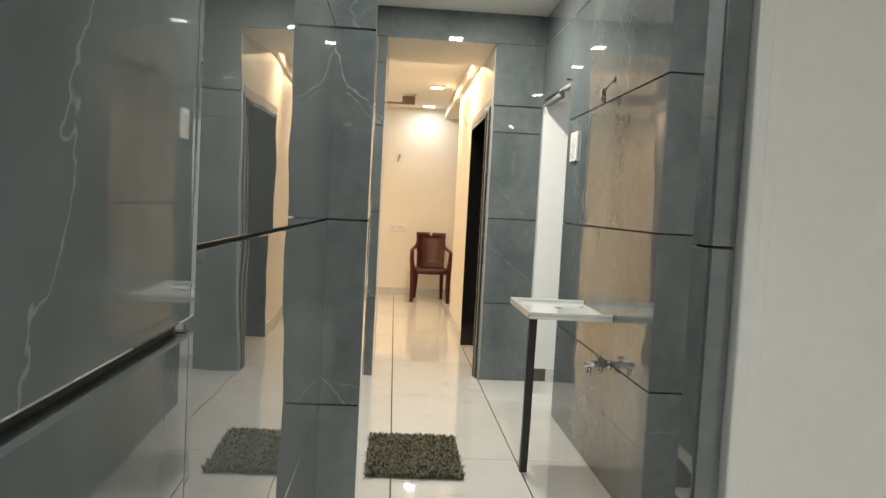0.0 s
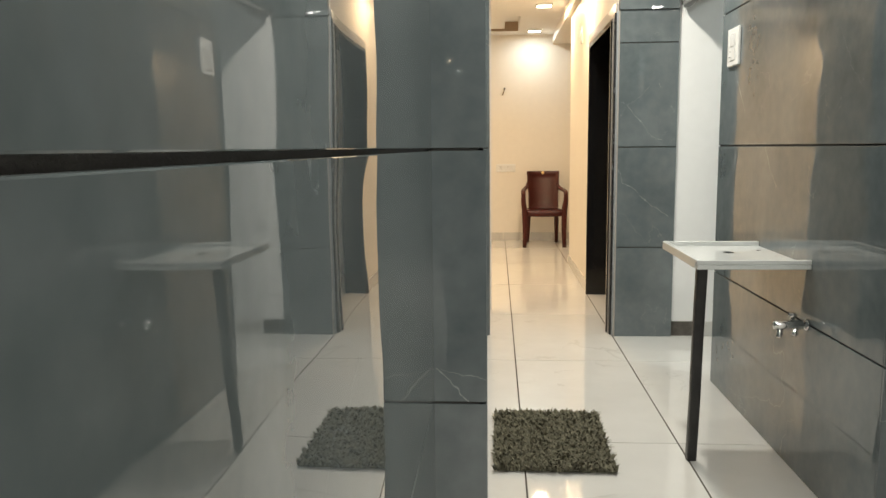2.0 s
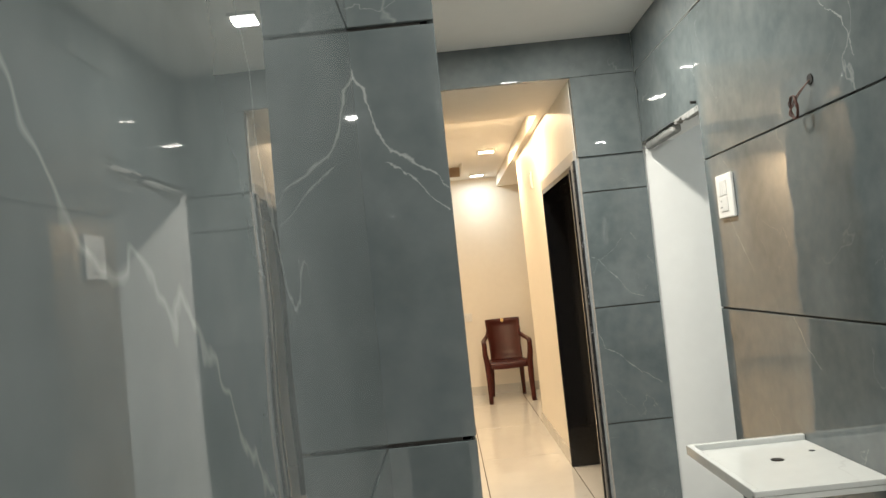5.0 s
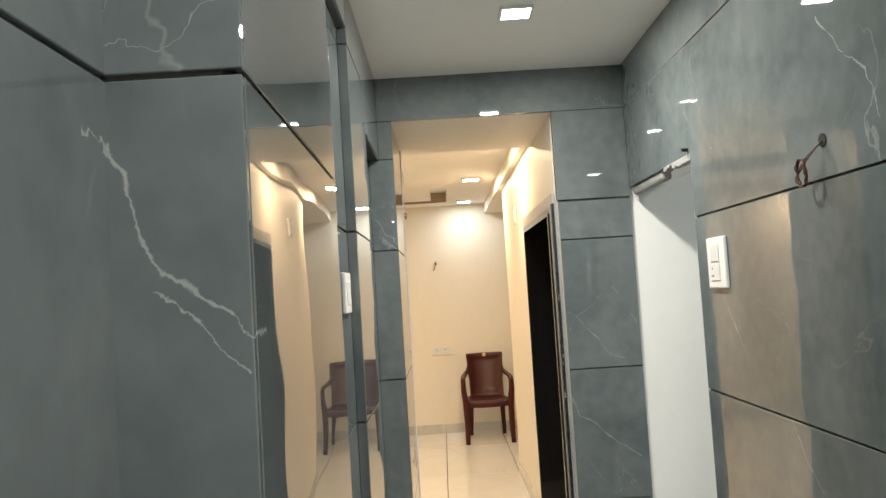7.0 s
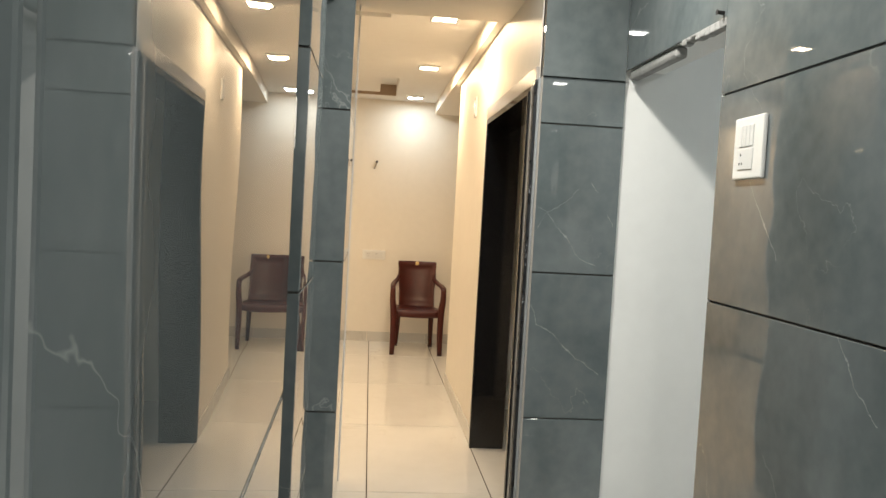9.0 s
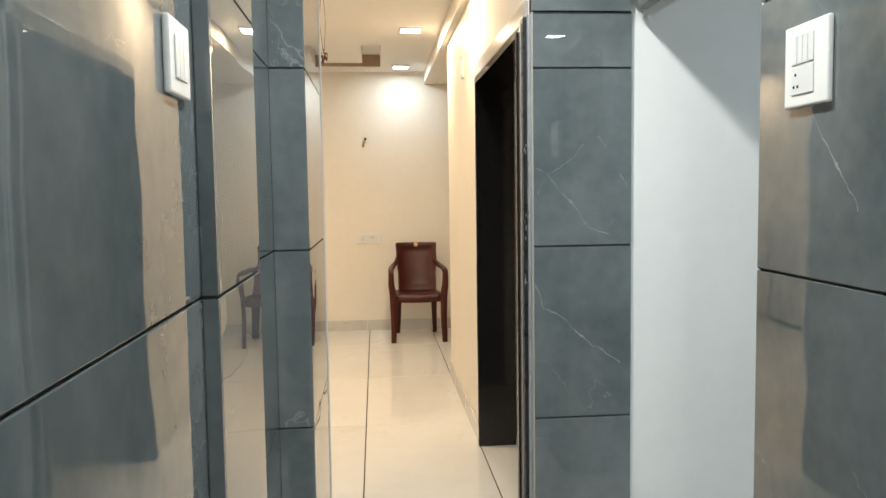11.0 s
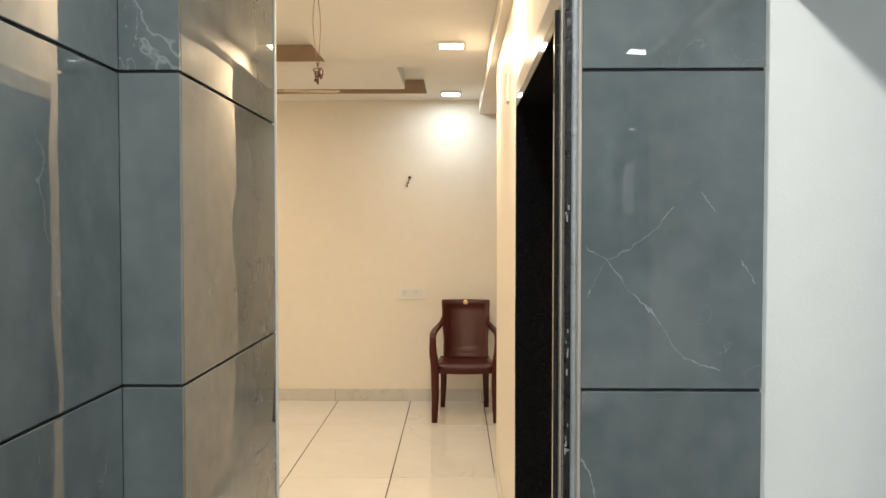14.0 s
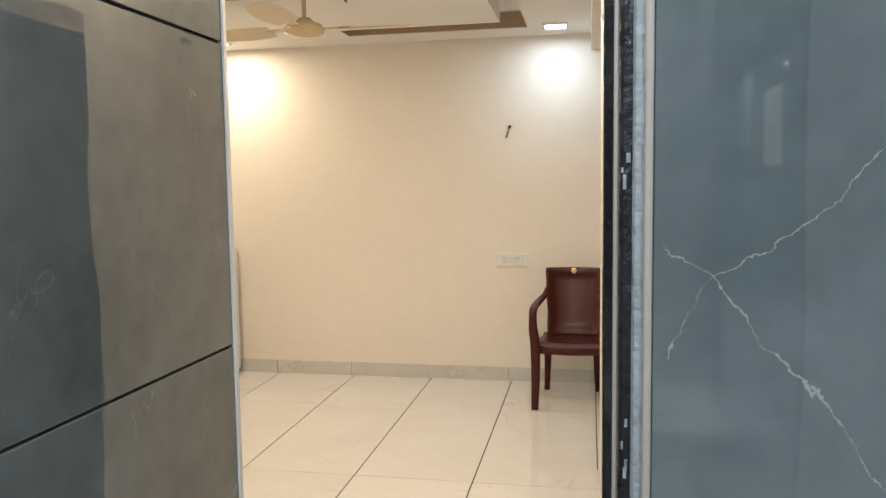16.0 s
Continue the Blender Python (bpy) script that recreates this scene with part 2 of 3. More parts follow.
M_FANBL = material("ivory_fan_blade", (0.62, 0.52, 0.37), 0.3, spread=0.05)
M_RUG = material("olive_shag", (0.155, 0.145, 0.10), 0.95, spread=0.7, scale=45)
M_YELLOW = material("yellow_plastic_cord", (0.62, 0.42, 0.04), 0.4, spread=0.1)
M_APPL = material("white_enamel", (0.78, 0.77, 0.74), 0.25, spread=0.02)
M_WARM = glow("warm_diffuser", (1.0, 0.86, 0.62), 12)
M_COOLG = glow("cool_diffuser", (0.97, 1.0, 1.0), 14)


# ---- mesh helpers ----
def part(name, bm, mat, parent=None, label="", smooth=False):
    """Links a bmesh as one mesh object, under parent if there is one."""
    bmesh.ops.recalc_face_normals(bm, faces=bm.faces)
    data = bpy.data.meshes.new(name)
    bm.to_mesh(data)
    bm.free()
    data.materials.append(mat)
    if smooth:
        for p in data.polygons:
            p.use_smooth = True
    ob = new(name, data)
    if parent is not None:
        ob.parent = parent
    if label:
        tagged(ob, label)
    return ob


def add_box(bm, x0, x1, y0, y1, z0, z1, bevel=0.0):
    r = bmesh.ops.create_cube(bm, size=1)
    for v in r["verts"]:
        v.co = Vector(((x0 + x1) / 2 + v.co.x * (x1 - x0), (y0 + y1) / 2 + v.co.y * (y1 - y0), (z0 + z1) / 2 + v.co.z * (z1 - z0)))
    if bevel:
        bmesh.ops.bevel(bm, geom=list({e for v in r["verts"] for e in v.link_edges}), offset=bevel, segments=2, affect="EDGES", profile=0.5)
    return bm


def box(name, x0, x1, y0, y1, z0, z1, mat, parent=None, bevel=0.0, label=""):
    return part(name, add_box(bmesh.new(), x0, x1, y0, y1, z0, z1, bevel), mat, parent, label)


def lathe(bm, rings, seg=28, centre=(0, 0, 0), axis="z"):
    """Turns (radius, height) rings round an axis."""
    rows = []
    for r, h in rings:
        row = []
        for i in range(seg):
            a = 2 * math.pi * i / seg
            p = (r * math.cos(a), r * math.sin(a), h)
            p = {"z": p, "y": (p[0], p[2], p[1]), "x": (p[2], p[0], p[1])}[axis]
            row.append(bm.verts.new(Vector(centre) + Vector(p)))
        rows.append(row)
    for a, b in zip(rows, rows[1:]):
        for i in range(seg):
            bm.faces.new((a[i], a[(i + 1) % seg], b[(i + 1) % seg], b[i]))
    bm.faces.new(rows[0])
    bm.faces.new(rows[-1])
    return bm


def sweep(bm, points, sizes, side=(1, 0, 0), n=10, power=3.0):
    """A bar of rounded-square section along points; sizes are (across side, across the other way)."""
    pts = [Vector(p) for p in points]
    rows = []
    for i, p in enumerate(pts):
        tan = (pts[min(i + 1, len(pts) - 1)] - pts[max(i - 1, 0)]).normalized()
        sx = (Vector(side) - tan * tan.dot(Vector(side))).normalized()
        sy = tan.cross(sx)
        w, d = sizes[i] if isinstance(sizes, list) else sizes
        row = []
        for k in range(n):
            a = 2 * math.pi * (k + 0.5) / n
            c, s = math.cos(a), math.sin(a)
            row.append(bm.verts.new(p + sx * (math.copysign(abs(c) ** (2 / power), c) * w / 2) + sy * (math.copysign(abs(s) ** (2 / power), s) * d / 2)))
        rows.append(row)
    for a, b in zip(rows, rows[1:]):
        for i in range(n):
            bm.faces.new((a[i], a[(i + 1) % n], b[(i + 1) % n], b[i]))
    bm.faces.new(rows[0])
    bm.faces.new(rows[-1])
    return bm


def smooth_path(points, steps=6):
    """Catmull-Rom through the points."""
    p = [Vector(q) for q in points]
    p = [p[0] * 2 - p[1]] + p + [p[-1] * 2 - p[-2]]
    out = []
    for i in range(1, len(p) - 2):
        for k in range(steps):
            t = k / steps
            out.append(0.5 * (2 * p[i] + (p[i + 1] - p[i - 1]) * t + (2 * p[i - 1] - 5 * p[i] + 4 * p[i + 1] - p[i + 2]) * t * t + (3 * p[i] - p[i - 1] - 3 * p[i + 1] + p[i + 2]) * t ** 3))
    return out + [p[-2]]


def setting(name, label, category="wall"):
    return tagged(new(name), label, category, kind="structure")


def thing(name, label, category, group=""):
    return tagged(new(name), label, category, group)


TILES = []  # tiles are linked at the end of the file


def clad(owner, x0, x1, y0, y1, face, z0=0.0, z1=Z_C, courses=COURSES, skew=0.0):
    """Tile courses on one face of a wall: the box given is the tile skin, joints 5 mm wide."""
    cuts = [z0] + [c for c in courses if z0 + 0.02 < c < z1 - 0.02] + [z1]
    for a, b in zip(cuts, cuts[1:]):
        TILES.append((owner, x0, x1, y0, y1, a + (0.003 if a > z0 else 0), b - (0.003 if b < z1 else 0), skew))


# ---- structure: corridor, tiled ----
T = 0.010  # tile thickness; wall bodies stand 10 mm behind the faces, dark mortar between

wall_a = setting("wall_corridor_west", "glossy grey marble-look tiled wall with dark joints")
box("body", X_A - 0.2, X_A - T + 0.003, Y_PROUD - 0.02, Y_COL0 + 0.01, 0, Z_C, M_GROUT, wall_a)
clad(wall_a, X_A - T, X_A, Y_PROUD + 0.001, Y_COL0 + 0.003, "x", courses=COURSES_W)
proud = setting("wall_start_west", "glossy grey tiled wall standing proud of the corridor wall")
box("body", X_A - 0.2, X_PROUD - T + 0.003, -4.5, Y_PROUD - T + 0.003, 0, Z_C, M_GROUT, proud)
clad(proud, X_PROUD - T, X_PROUD, -4.5, Y_PROUD - 0.0105, "x")
clad(proud, X_A - 0.004, X_PROUD - 0.0005, Y_PROUD - T, Y_PROUD, "y")

col = setting("wall_column", "projecting tiled column with glossy grey marble-look tiles")
box("body", X_A - 0.2, X_COL - T - 0.010, Y_COL0 + T - 0.003, Y_COL1, 0, Z_C, M_GROUT, col)
clad(col, X_A - 0.004, X_COL - 0.0005, Y_COL0, Y_COL0 + T, "y", courses=COURSES_W)
clad(col, X_COL - T, X_COL, Y_COL0 + 0.0105, Y_COL1, "x", courses=COURSES_W, skew=0.012)

w3 = setting("wall_alcove", "recessed grey tiled wall behind the column")
box("body", X_W3 - 0.2, X_W3 - T + 0.003, Y_COL1, Y_PIL + 0.02, 0, Z_C, M_GROUT, w3)
clad(w3, X_W3 - T, X_W3, Y_COL1 + 0.001, Y_PIL, "x", z1=2.40)
box("header", X_W3 - 0.2, X_W2 - T, Y_COL1 + 0.001, Y_PIL, 2.40, Z_C, M_GROUT, w3)
clad(w3, X_W2 - T, X_W2, Y_COL1 + 0.001, Y_PIL, "x", z0=2.40)

w2 = setting("wall_pilaster", "grey tiled pilaster and doorway head beside the end wall")
box("body", X_W3 - 0.2, X_W2 - T + 0.003, Y_PIL + T - 0.003, Y_STEP, 0, Z_C, M_GROUT, w2)
clad(w2, X_W3, X_W2 - 0.0005, Y_PIL, Y_PIL + T, "y", z1=2.40)
clad(w2, X_W2 - T, X_W2, Y_PIL + 0.0105, Y_STEP, "x")
box("recess_back", X_REC - 0.2, X_REC - T + 0.003, Y_STEP, Y_END + 0.02, 0, 2.167, M_GROUT, w2)
clad(w2, X_REC - T, X_REC, Y_STEP + 0.001, Y_END, "x", z1=2.167)
box("head", X_REC - 0.2, X_W2 - T + 0.003, Y_STEP, Y_END + 0.02, 2.169, Z_C, M_GROUT, w2)
clad(w2, X_W2 - T, X_W2, Y_STEP + 0.001, Y_END, "x", z0=2.167)

end = setting("wall_end", "tiled end wall with a wide opening into the warm room")
box("jamb_body", X_REC - 0.2, X_JAMB - T + 0.003, Y_END + T - 0.003, Y_OUT - 0.004, 0, Z_C, M_GROUT, end)
clad(end, X_REC, X_JAMB - 0.0005, Y_END, Y_END + T, "y", z1=2.167)
clad(end, X_W2, X_JAMB - 0.0005, Y_END - 0.006, Y_END + T, "y", z0=2.169, z1=Z_OPEN)
clad(end, X_JAMB - T, X_JAMB, Y_END + 0.0105, Y_OUT, "x", z1=Z_OPEN)
box("jamb_edge_strip", X_JAMB - 0.016, X_JAMB + 0.004, Y_OUT, Y_OUT + 0.012, 0, Z_OPEN, M_WHITE, end)
box("pier_body", X_PIER + 0.004, X_R + 0.004, Y_END + T - 0.003, Y_END + 0.06, 0, Z_C, M_GROUT, end)
clad(end, X_PIER + 0.004, X_R + 0.005, Y_END, Y_END + T, "y", z1=1.926, courses=(0.0, 0.546, 1.142, 1.742, 2.346))
clad(end, X_PIER, X_R, Y_END - 0.012, Y_END + T, "y", z0=1.928, z1=Z_OPEN)
clad(end, X_W2, X_R, Y_END - 0.012, Y_END + T, "y", z0=Z_OPEN + 0.002)
box("lintel_body", X_JAMB - T, X_PIER + 0.004, Y_END + T, Y_OUT + 0.12, Z_OPEN, Z_C + 0.05, M_CREAM, end)
box("edge_trim", X_PIER - 0.004, X_PIER + 0.0035, Y_END - 0.004, Y_END + T, 0, 1.926, M_BEIGE, end, 0.003)

wr = setting("wall_corridor_east", "glossy grey tiled wall with a white doorway")
box("body", X_R + T - 0.003, 1.19, Y_RN + T - 0.003, Y_DOOR - 0.006, 0, Z_C, M_GROUT, wr)
clad(wr, X_R, X_R + T, Y_RN + 0.0105, Y_DOOR, "x")
clad(wr, X_R + 0.0005, 2.1, Y_RN, Y_RN + T, "y")
box("door_head_body", X_R + T - 0.003, 1.19, Y_DOOR - 0.006, Y_END + T, 1.972, Z_C, M_WHITE, wr)
clad(wr, X_R, X_R + T, Y_DOOR + 0.001, Y_END - 0.0125, "x", z0=1.97)
box("door_reveal", X_R + 0.002, 1.192, Y_DOOR - 0.006, Y_DOOR, 0, 1.972, M_WHITE, wr)

# near stub, white frame and white wall beside the start
stub = setting("wall_stub", "narrow grey tiled wall end next to a white frame")
box("body", 0.747, 0.793, 1.705, 1.795, 0, Z_C, M_GROUT, stub)
clad(stub, 0.742, 0.795, 1.695, 1.705, "y")
clad(stub, 0.737, 0.7465, 1.7055, 1.795, "x")
frame_w = setting("door_frame", "white painted door frame, slightly scuffed", "door frame")
box("frame_post", 0.797, 0.832, 1.655, 1.79, 0, Z_C, M_NEAR, frame_w, 0.006)
box("frame_stop", 0.832, 0.862, 1.67, 1.79, 0, Z_C, M_NEAR, frame_w, 0.004)
near = setting("wall_near_east", "plain pale grey-white painted wall")
box("body", 0.862, 2.4, 1.69, 1.79, 0, Z_C, M_NEAR, near)
shell = setting("wall_start_room", "plain white and grey walls added to close the unseen starting space")
# unseen south wall, given the dark tile so the column's reflection stays dark
box("south", X_A - 0.2, 2.5, -4.6, -4.5, 0, Z_C, M_TILE, shell)
box("east", 2.4, 2.5, -4.5, Y_RN, 0, Z_C, M_WHITE, shell)
box("niche_end", 2.1, 2.4, 1.79, Y_RN + 0.1, 0, Z_C, M_WHITE, shell)

# side room seen through the white doorway
side = setting("wall_side_room", "smooth white wall of the side room")
box("north", X_R + 0.006, 2.9, 5.373, 5.47, 0, Z_C, M_WHITE, side)
box("east", 2.9, 3.0, Y_RN, 5.47, 0, Z_C, M_WHITE, side)
box("south", 1.19, 2.9, Y_RN + 0.02, Y_RN + 0.1, 0, Z_C, M_WHITE, side)
box("skirting", 1.163, 2.9, 5.361, 5.373, 0, 0.088, M_SKIRT, side, 0.002)
box("bare_patch", X_R + 0.008, 1.162, 5.369, 5.373, 0.001, 0.090, M_CEMENT, side)

ceil = setting("ceiling", "white painted flat ceiling over the corridor", "ceiling")
box("slab", X_A - 0.2, 3.0, -4.6, Y_END + 0.05, Z_C, Z_C + 0.1, M_CEIL, ceil)

# ---- structure: warm room ----
XL, XE = -3.4, 2.4
rw = setting("wall_room_north", "cream painted far wall, brightly lit")
box("body", XL, XE, Y_FAR, Y_FAR + 0.15, 0, 2.7, M_CREAM, rw)
rr = setting("wall_room_east", "cream painted wall with a granite-framed doorway")
Y_G0, Y_G1, Z_G = 5.47, 6.68, 1.88
box("above_door", X_PIER, 0.865, Y_END + 0.061, Y_G1 + 0.03, Z_G + 0.03, 2.60, M_CREAM, rr)
box("beyond_door", X_PIER, 0.865, Y_G1 + 0.03, 8.28, 0, 2.60, M_CREAM, rr)
box("beside_door", X_PIER + 0.012, 0.865, Y_END + 0.061, Y_G0 - 0.028, 0, Z_G + 0.03, M_CREAM, rr)
box("far_east", XE, XE + 0.1, 7.4, Y_FAR, 0, 2.7, M_CREAM, rr)
box("behind_east", 0.865, XE, 8.18, 8.28, 0, 2.6, M_CREAM, rr)
dark = setting("wall_dark_room", "unlit room beyond the granite doorway")
box("north", 0.866, XE, 7.6, 7.7, 0, 2.6, M_WHITE, dark)
box("east", XE, XE + 0.1, 5.47, 7.7, 0, 2.6, M_WHITE, dark)
box("lid", 0.866, XE + 0.1, 5.47, 7.7, 2.6, 2.66, M_WHITE, dark)
rl = setting("wall_room_west", "cream painted walls closing the room")
box("west", XL - 0.1, XL, Y_OUT, Y_FAR, 0, 2.7, M_CREAM, rl)
box("south", XL, X_JAMB - T - 0.003, Y_OUT - 0.004, Y_OUT + 0.004, 0, 2.7, M_CREAM, rl)

# room ceiling with two brown-edged recesses
room_ceiling = setting("ceiling_room", "cream ceiling with recessed brown-edged panels", "ceiling")
HOLES = [(-1.02, 0.223, 9.70, 9.912), (0.064, 0.223, 8.899, 9.70), (-2.0, -0.372, 7.95, 8.744), (-0.42, 0.09, 6.62, 6.86)]
xs = sorted({XL, XE, *[h[0] for h in HOLES], *[h[1] for h in HOLES]})
ys = sorted({Y_OUT + 0.12, Y_FAR, *[h[2] for h in HOLES], *[h[3] for h in HOLES]})
bm = bmesh.new()
for xa, xb in zip(xs, xs[1:]):
    for ya, yb in zip(ys, ys[1:]):
        cx, cy = (xa + xb) / 2, (ya + yb) / 2
        up = any(h[0] < cx < h[1] and h[2] < cy < h[3] for h in HOLES)
        add_box(bm, xa, xb, ya, yb, Z_ROOM + (0.11 if up else 0), 2.70)
part("slab", bm, M_CEIL, room_ceiling)
trim = setting("trim_ceiling_recess", "brown edges of the ceiling recesses, shade put into the colour", "ceiling trim")
# thin brown liners draw the shaded risers of the recesses
box("edge", -1.02, 0.223, 9.908, 9.912, Z_ROOM + 0.004, Z_ROOM + 0.108, M_BROWN, trim)
box("edge", -2.0, -0.372, 8.740, 8.744, Z_ROOM + 0.004, Z_ROOM + 0.108, M_BROWN, trim)
box("edge", -1.02, -1.016, 9.70, 9.907, Z_ROOM + 0.004, Z_ROOM + 0.108, M_BROWN, trim)
beam = setting("trim_beam", "cream boxed beam along the ceiling edge", "beam")
box("beam_box", 0.64, XE, Y_OUT + 0.121, Y_FAR, 2.372, Z_ROOM + 0.002, M_CREAM, beam, 0.004)
box("upper_infill", -3.4, X_JAMB - T, Y_OUT + 0.005, Y_OUT + 0.12, Z_OPEN, 2.7, M_CREAM, rl)

# granite doorway
gd = setting("door_granite", "black granite door surround with beige trim, door missing", "door frame")
box("far_jamb", 0.668, 0.866, Y_G1, Y_G1 + 0.028, 0, Z_G, M_GRANITE, gd, 0.002)
box("near_jamb", 0.6485, 0.866, Y_G0 - 0.026, Y_G0, 0, Z_G, M_GRANITE, gd, 0.002)
box("head", 0.668, 0.866, Y_G0 - 0.026, Y_G1 + 0.028, Z_G, Z_G + 0.028, M_GRANITE, gd, 0.002)
box("rough_edge", 0.661, 0.682, Y_END + 0.036, Y_G0 - 0.027, 0, Z_G + 0.04, M_ROUGHG, gd, 0.004)
# thin beige strip drawn for the reflection in the polished granite edge
box("edge_reflection", 0.6575, 0.6608, Y_G0 - 0.050, Y_G0 - 0.027, 0, Z_G + 0.02, M_BEIGE, gd)
bm = bmesh.new()
rng = random.Random(11)
for i in range(16):  # specks of white paint left on the stone edge
    z = rng.choice((1.02, 1.2, 1.33, 1.45)) + rng.uniform(-0.05, 0.05)
    c, a, h = rng.uniform(0.663, 0.670), rng.uniform(0.0008, 0.0022), rng.uniform(0.002, 0.007)
    add_box(bm, c - a, c + a, Y_END + 0.0352, Y_END + 0.0362, z - h, z + h, 0.0004)
tagged(part("paint_speck", bm, M_PUTTY, gd), kind="stuff")
box("putty_joint", 0.672, 0.6845, Y_END + 0.0135, Y_END + 0.035, 0, Z_G + 0.045, M_PUTTY, gd, 0.006)
box("head_trim", 0.668, 0.683, Y_END + 0.05, Y_G1 + 0.03, Z_G + 0.029, Z_G + 0.095, M_BEIGE, gd, 0.003)

# skirting pieces of the room
skirt = setting("baseboard", "pale tile skirting with dark joints", "skirting")
k = -6
while 0.052 + 0.603 * k < XE:
    box("skirting_tile", max(XL, 0.055 + 0.603 * k), min(XE, 0.049 + 0.603 * (k + 1)), Y_FAR - 0.012, Y_FAR - 0.001, 0, 0.098, M_SKIRT, skirt, 0.0015)
    k += 1
for ya, yb in ((6.72, 7.32), (7.325, 7.9), (7.905, 8.28)):
    box("skirting_tile", X_PIER - 0.011, X_PIER - 0.001, ya, yb - 0.002, 0, 0.098, M_SKIRT, skirt, 0.0015)


# ---- things ----
def downlight(x, y, z, glow_mat):
    d = thing("downlight", "square recessed LED downlight, switched on, in the ceiling", "ceiling light", "ceiling downlights")
    d.location = (x, y, z)
    if z < Z_C:  # the room has the larger fitting
        d.scale = (1.3, 1.3, 1)
    bm = bmesh.new()
    for a in ((-0.062, 0.062, -0.062, -0.051), (-0.062, 0.062, 0.051, 0.062), (-0.062, -0.051, -0.051, 0.051), (0.051, 0.062, -0.051, 0.051)):
        add_box(bm, *a, -0.014, -0.0005, 0.002)
    part("frame_ring", bm, M_PLASTIC, d, "slim white rim")
    box("diffuser", -0.051, 0.051, -0.051, 0.051, -0.012, -0.001, glow_mat, d, 0.003, "glowing white diffuser")
    return d


for x, y, z, watts, colour in DOWNLIGHTS:
    downlight(x, y, z, M_WARM if colour == WARM else M_COOLG)


def switch_plate(name, label, w, h, layout, rounded=0.004):
    """A plate in the x-z plane that faces -y; layout: rockers (x0, x1, z0, z1, holes)."""
    s = thing(name, label, "switch")
    box("plate", -w / 2, w / 2, -0.012, 0, -h / 2, h / 2, M_PLASTIC, s, rounded)
    for x0, x1, z0, z1, holes in layout:
        r = box("rocker", x0, x1, -0.0145, -0.012, z0, z1, M_KEY, s, 0.0015)
        for hx, hz in holes:
            box("pin_hole", hx - 0.003, hx + 0.003, -0.0150, -0.0143, hz - 0.003, hz + 0.003, M_DARK, r)
    return s


sw = switch_plate("switch_board", "white switch and socket plate on the grey tiles", 0.155, 0.165,
                  [(-0.046 + 0.0195 * i, -0.028 + 0.0195 * i, 0.003, 0.060, []) for i in range(4)] + [(-0.046, 0.032, -0.058, -0.002, [(-0.03, -0.018), (-0.036, -0.042), (-0.022, -0.042)])])
sw.matrix_world = pose(X_R, 4.268, 1.576, 0, 0, -90)
sw2 = switch_plate("switch_board", "white three-gang switch plate on the alcove tiles", 0.125, 0.120,
                   [(-0.036 + i * 0.025, -0.014 + i * 0.025, -0.034, 0.034, []) for i in range(3)])
sw2.matrix_world = pose(X_W3, 4.07, 1.55, 0, 0, 90)
so = switch_plate("wall_socket", "cream double socket plate on the painted wall", 0.235, 0.095,
                  [(-0.085, -0.03, -0.028, 0.028, [(-0.066, 0.012), (-0.049, 0.012), (-0.058, -0.012)]), (-0.025, 0.0, -0.028, 0.028, []), (0.005, 0.06, -0.028, 0.028, [(0.024, 0.012), (0.041, 0.012)]), (0.065, 0.088, -0.028, 0.028, [])])
so.matrix_world = pose(0.085, Y_FAR, 0.895)
vent = switch_plate("switch_board", "small white plate high on the cream wall", 0.08, 0.13, [(-0.025, 0.025, -0.045, 0.045, [])])
vent.matrix_world = pose(X_PIER, 7.3, 2.06, 0, 0, -90)

# conduit stub in the far wall
pipe = thing("conduit_stub", "short dark cable conduit sticking out of the wall", "conduit")
part("tube", sweep(bmesh.new(), [(0.069, Y_FAR, 1.855), (0.068, Y_FAR - 0.03, 1.845)], (0.022, 0.022), power=2), M_DARK, pipe, smooth=True)
part("cable_end", sweep(bmesh.new(), smooth_path([(0.068, Y_FAR - 0.025, 1.845), (0.055, Y_FAR - 0.03, 1.80), (0.045, Y_FAR - 0.02, 1.775)]), (0.012, 0.012), power=2), M_CABLE, pipe, smooth=True)


def coil_points(cx, cy, cz, rx, rz, turns, plane, jitter=0.006):
    pts = []
    for i in range(turns * 10 + 1):
        a = 2 * math.pi * i / 10
        u, v, w = rx * math.cos(a) * (1 + 0.15 * math.sin(a * 0.37)), rz * math.sin(a), random.uniform(-jitter, jitter)
        pts.append((cx + w, cy + u, cz + v) if plane == "yz" else (cx + u, cy + w, cz + v))
    return pts


wires = thing("wire_coil", "coiled red-brown electric wires hanging from a wall hole", "wires")
part("wall_hole", lathe(bmesh.new(), [(0.016, -0.003), (0.016, 0.002)], 16, (X_R, 3.554, 1.832), "x"), M_DARK, wires)
for j in range(2):
    part("wire", sweep(bmesh.new(), smooth_path([(X_R - 0.001, 3.554, 1.832), (X_R - 0.02, 3.562 + j * 0.01, 1.81), (X_R - 0.03, 3.58 + j * 0.015, 1.79)] + coil_points(X_R - 0.035, 3.60, 1.765, 0.022 + j * 0.004, 0.034 - j * 0.004, 2, "yz"), 3), (0.0035, 0.0035), n=6, power=2), M_COPPER, wires, smooth=True)
hang = thing("hanging_wire", "looped ceiling wire with a red-brown coil at its end", "wires")
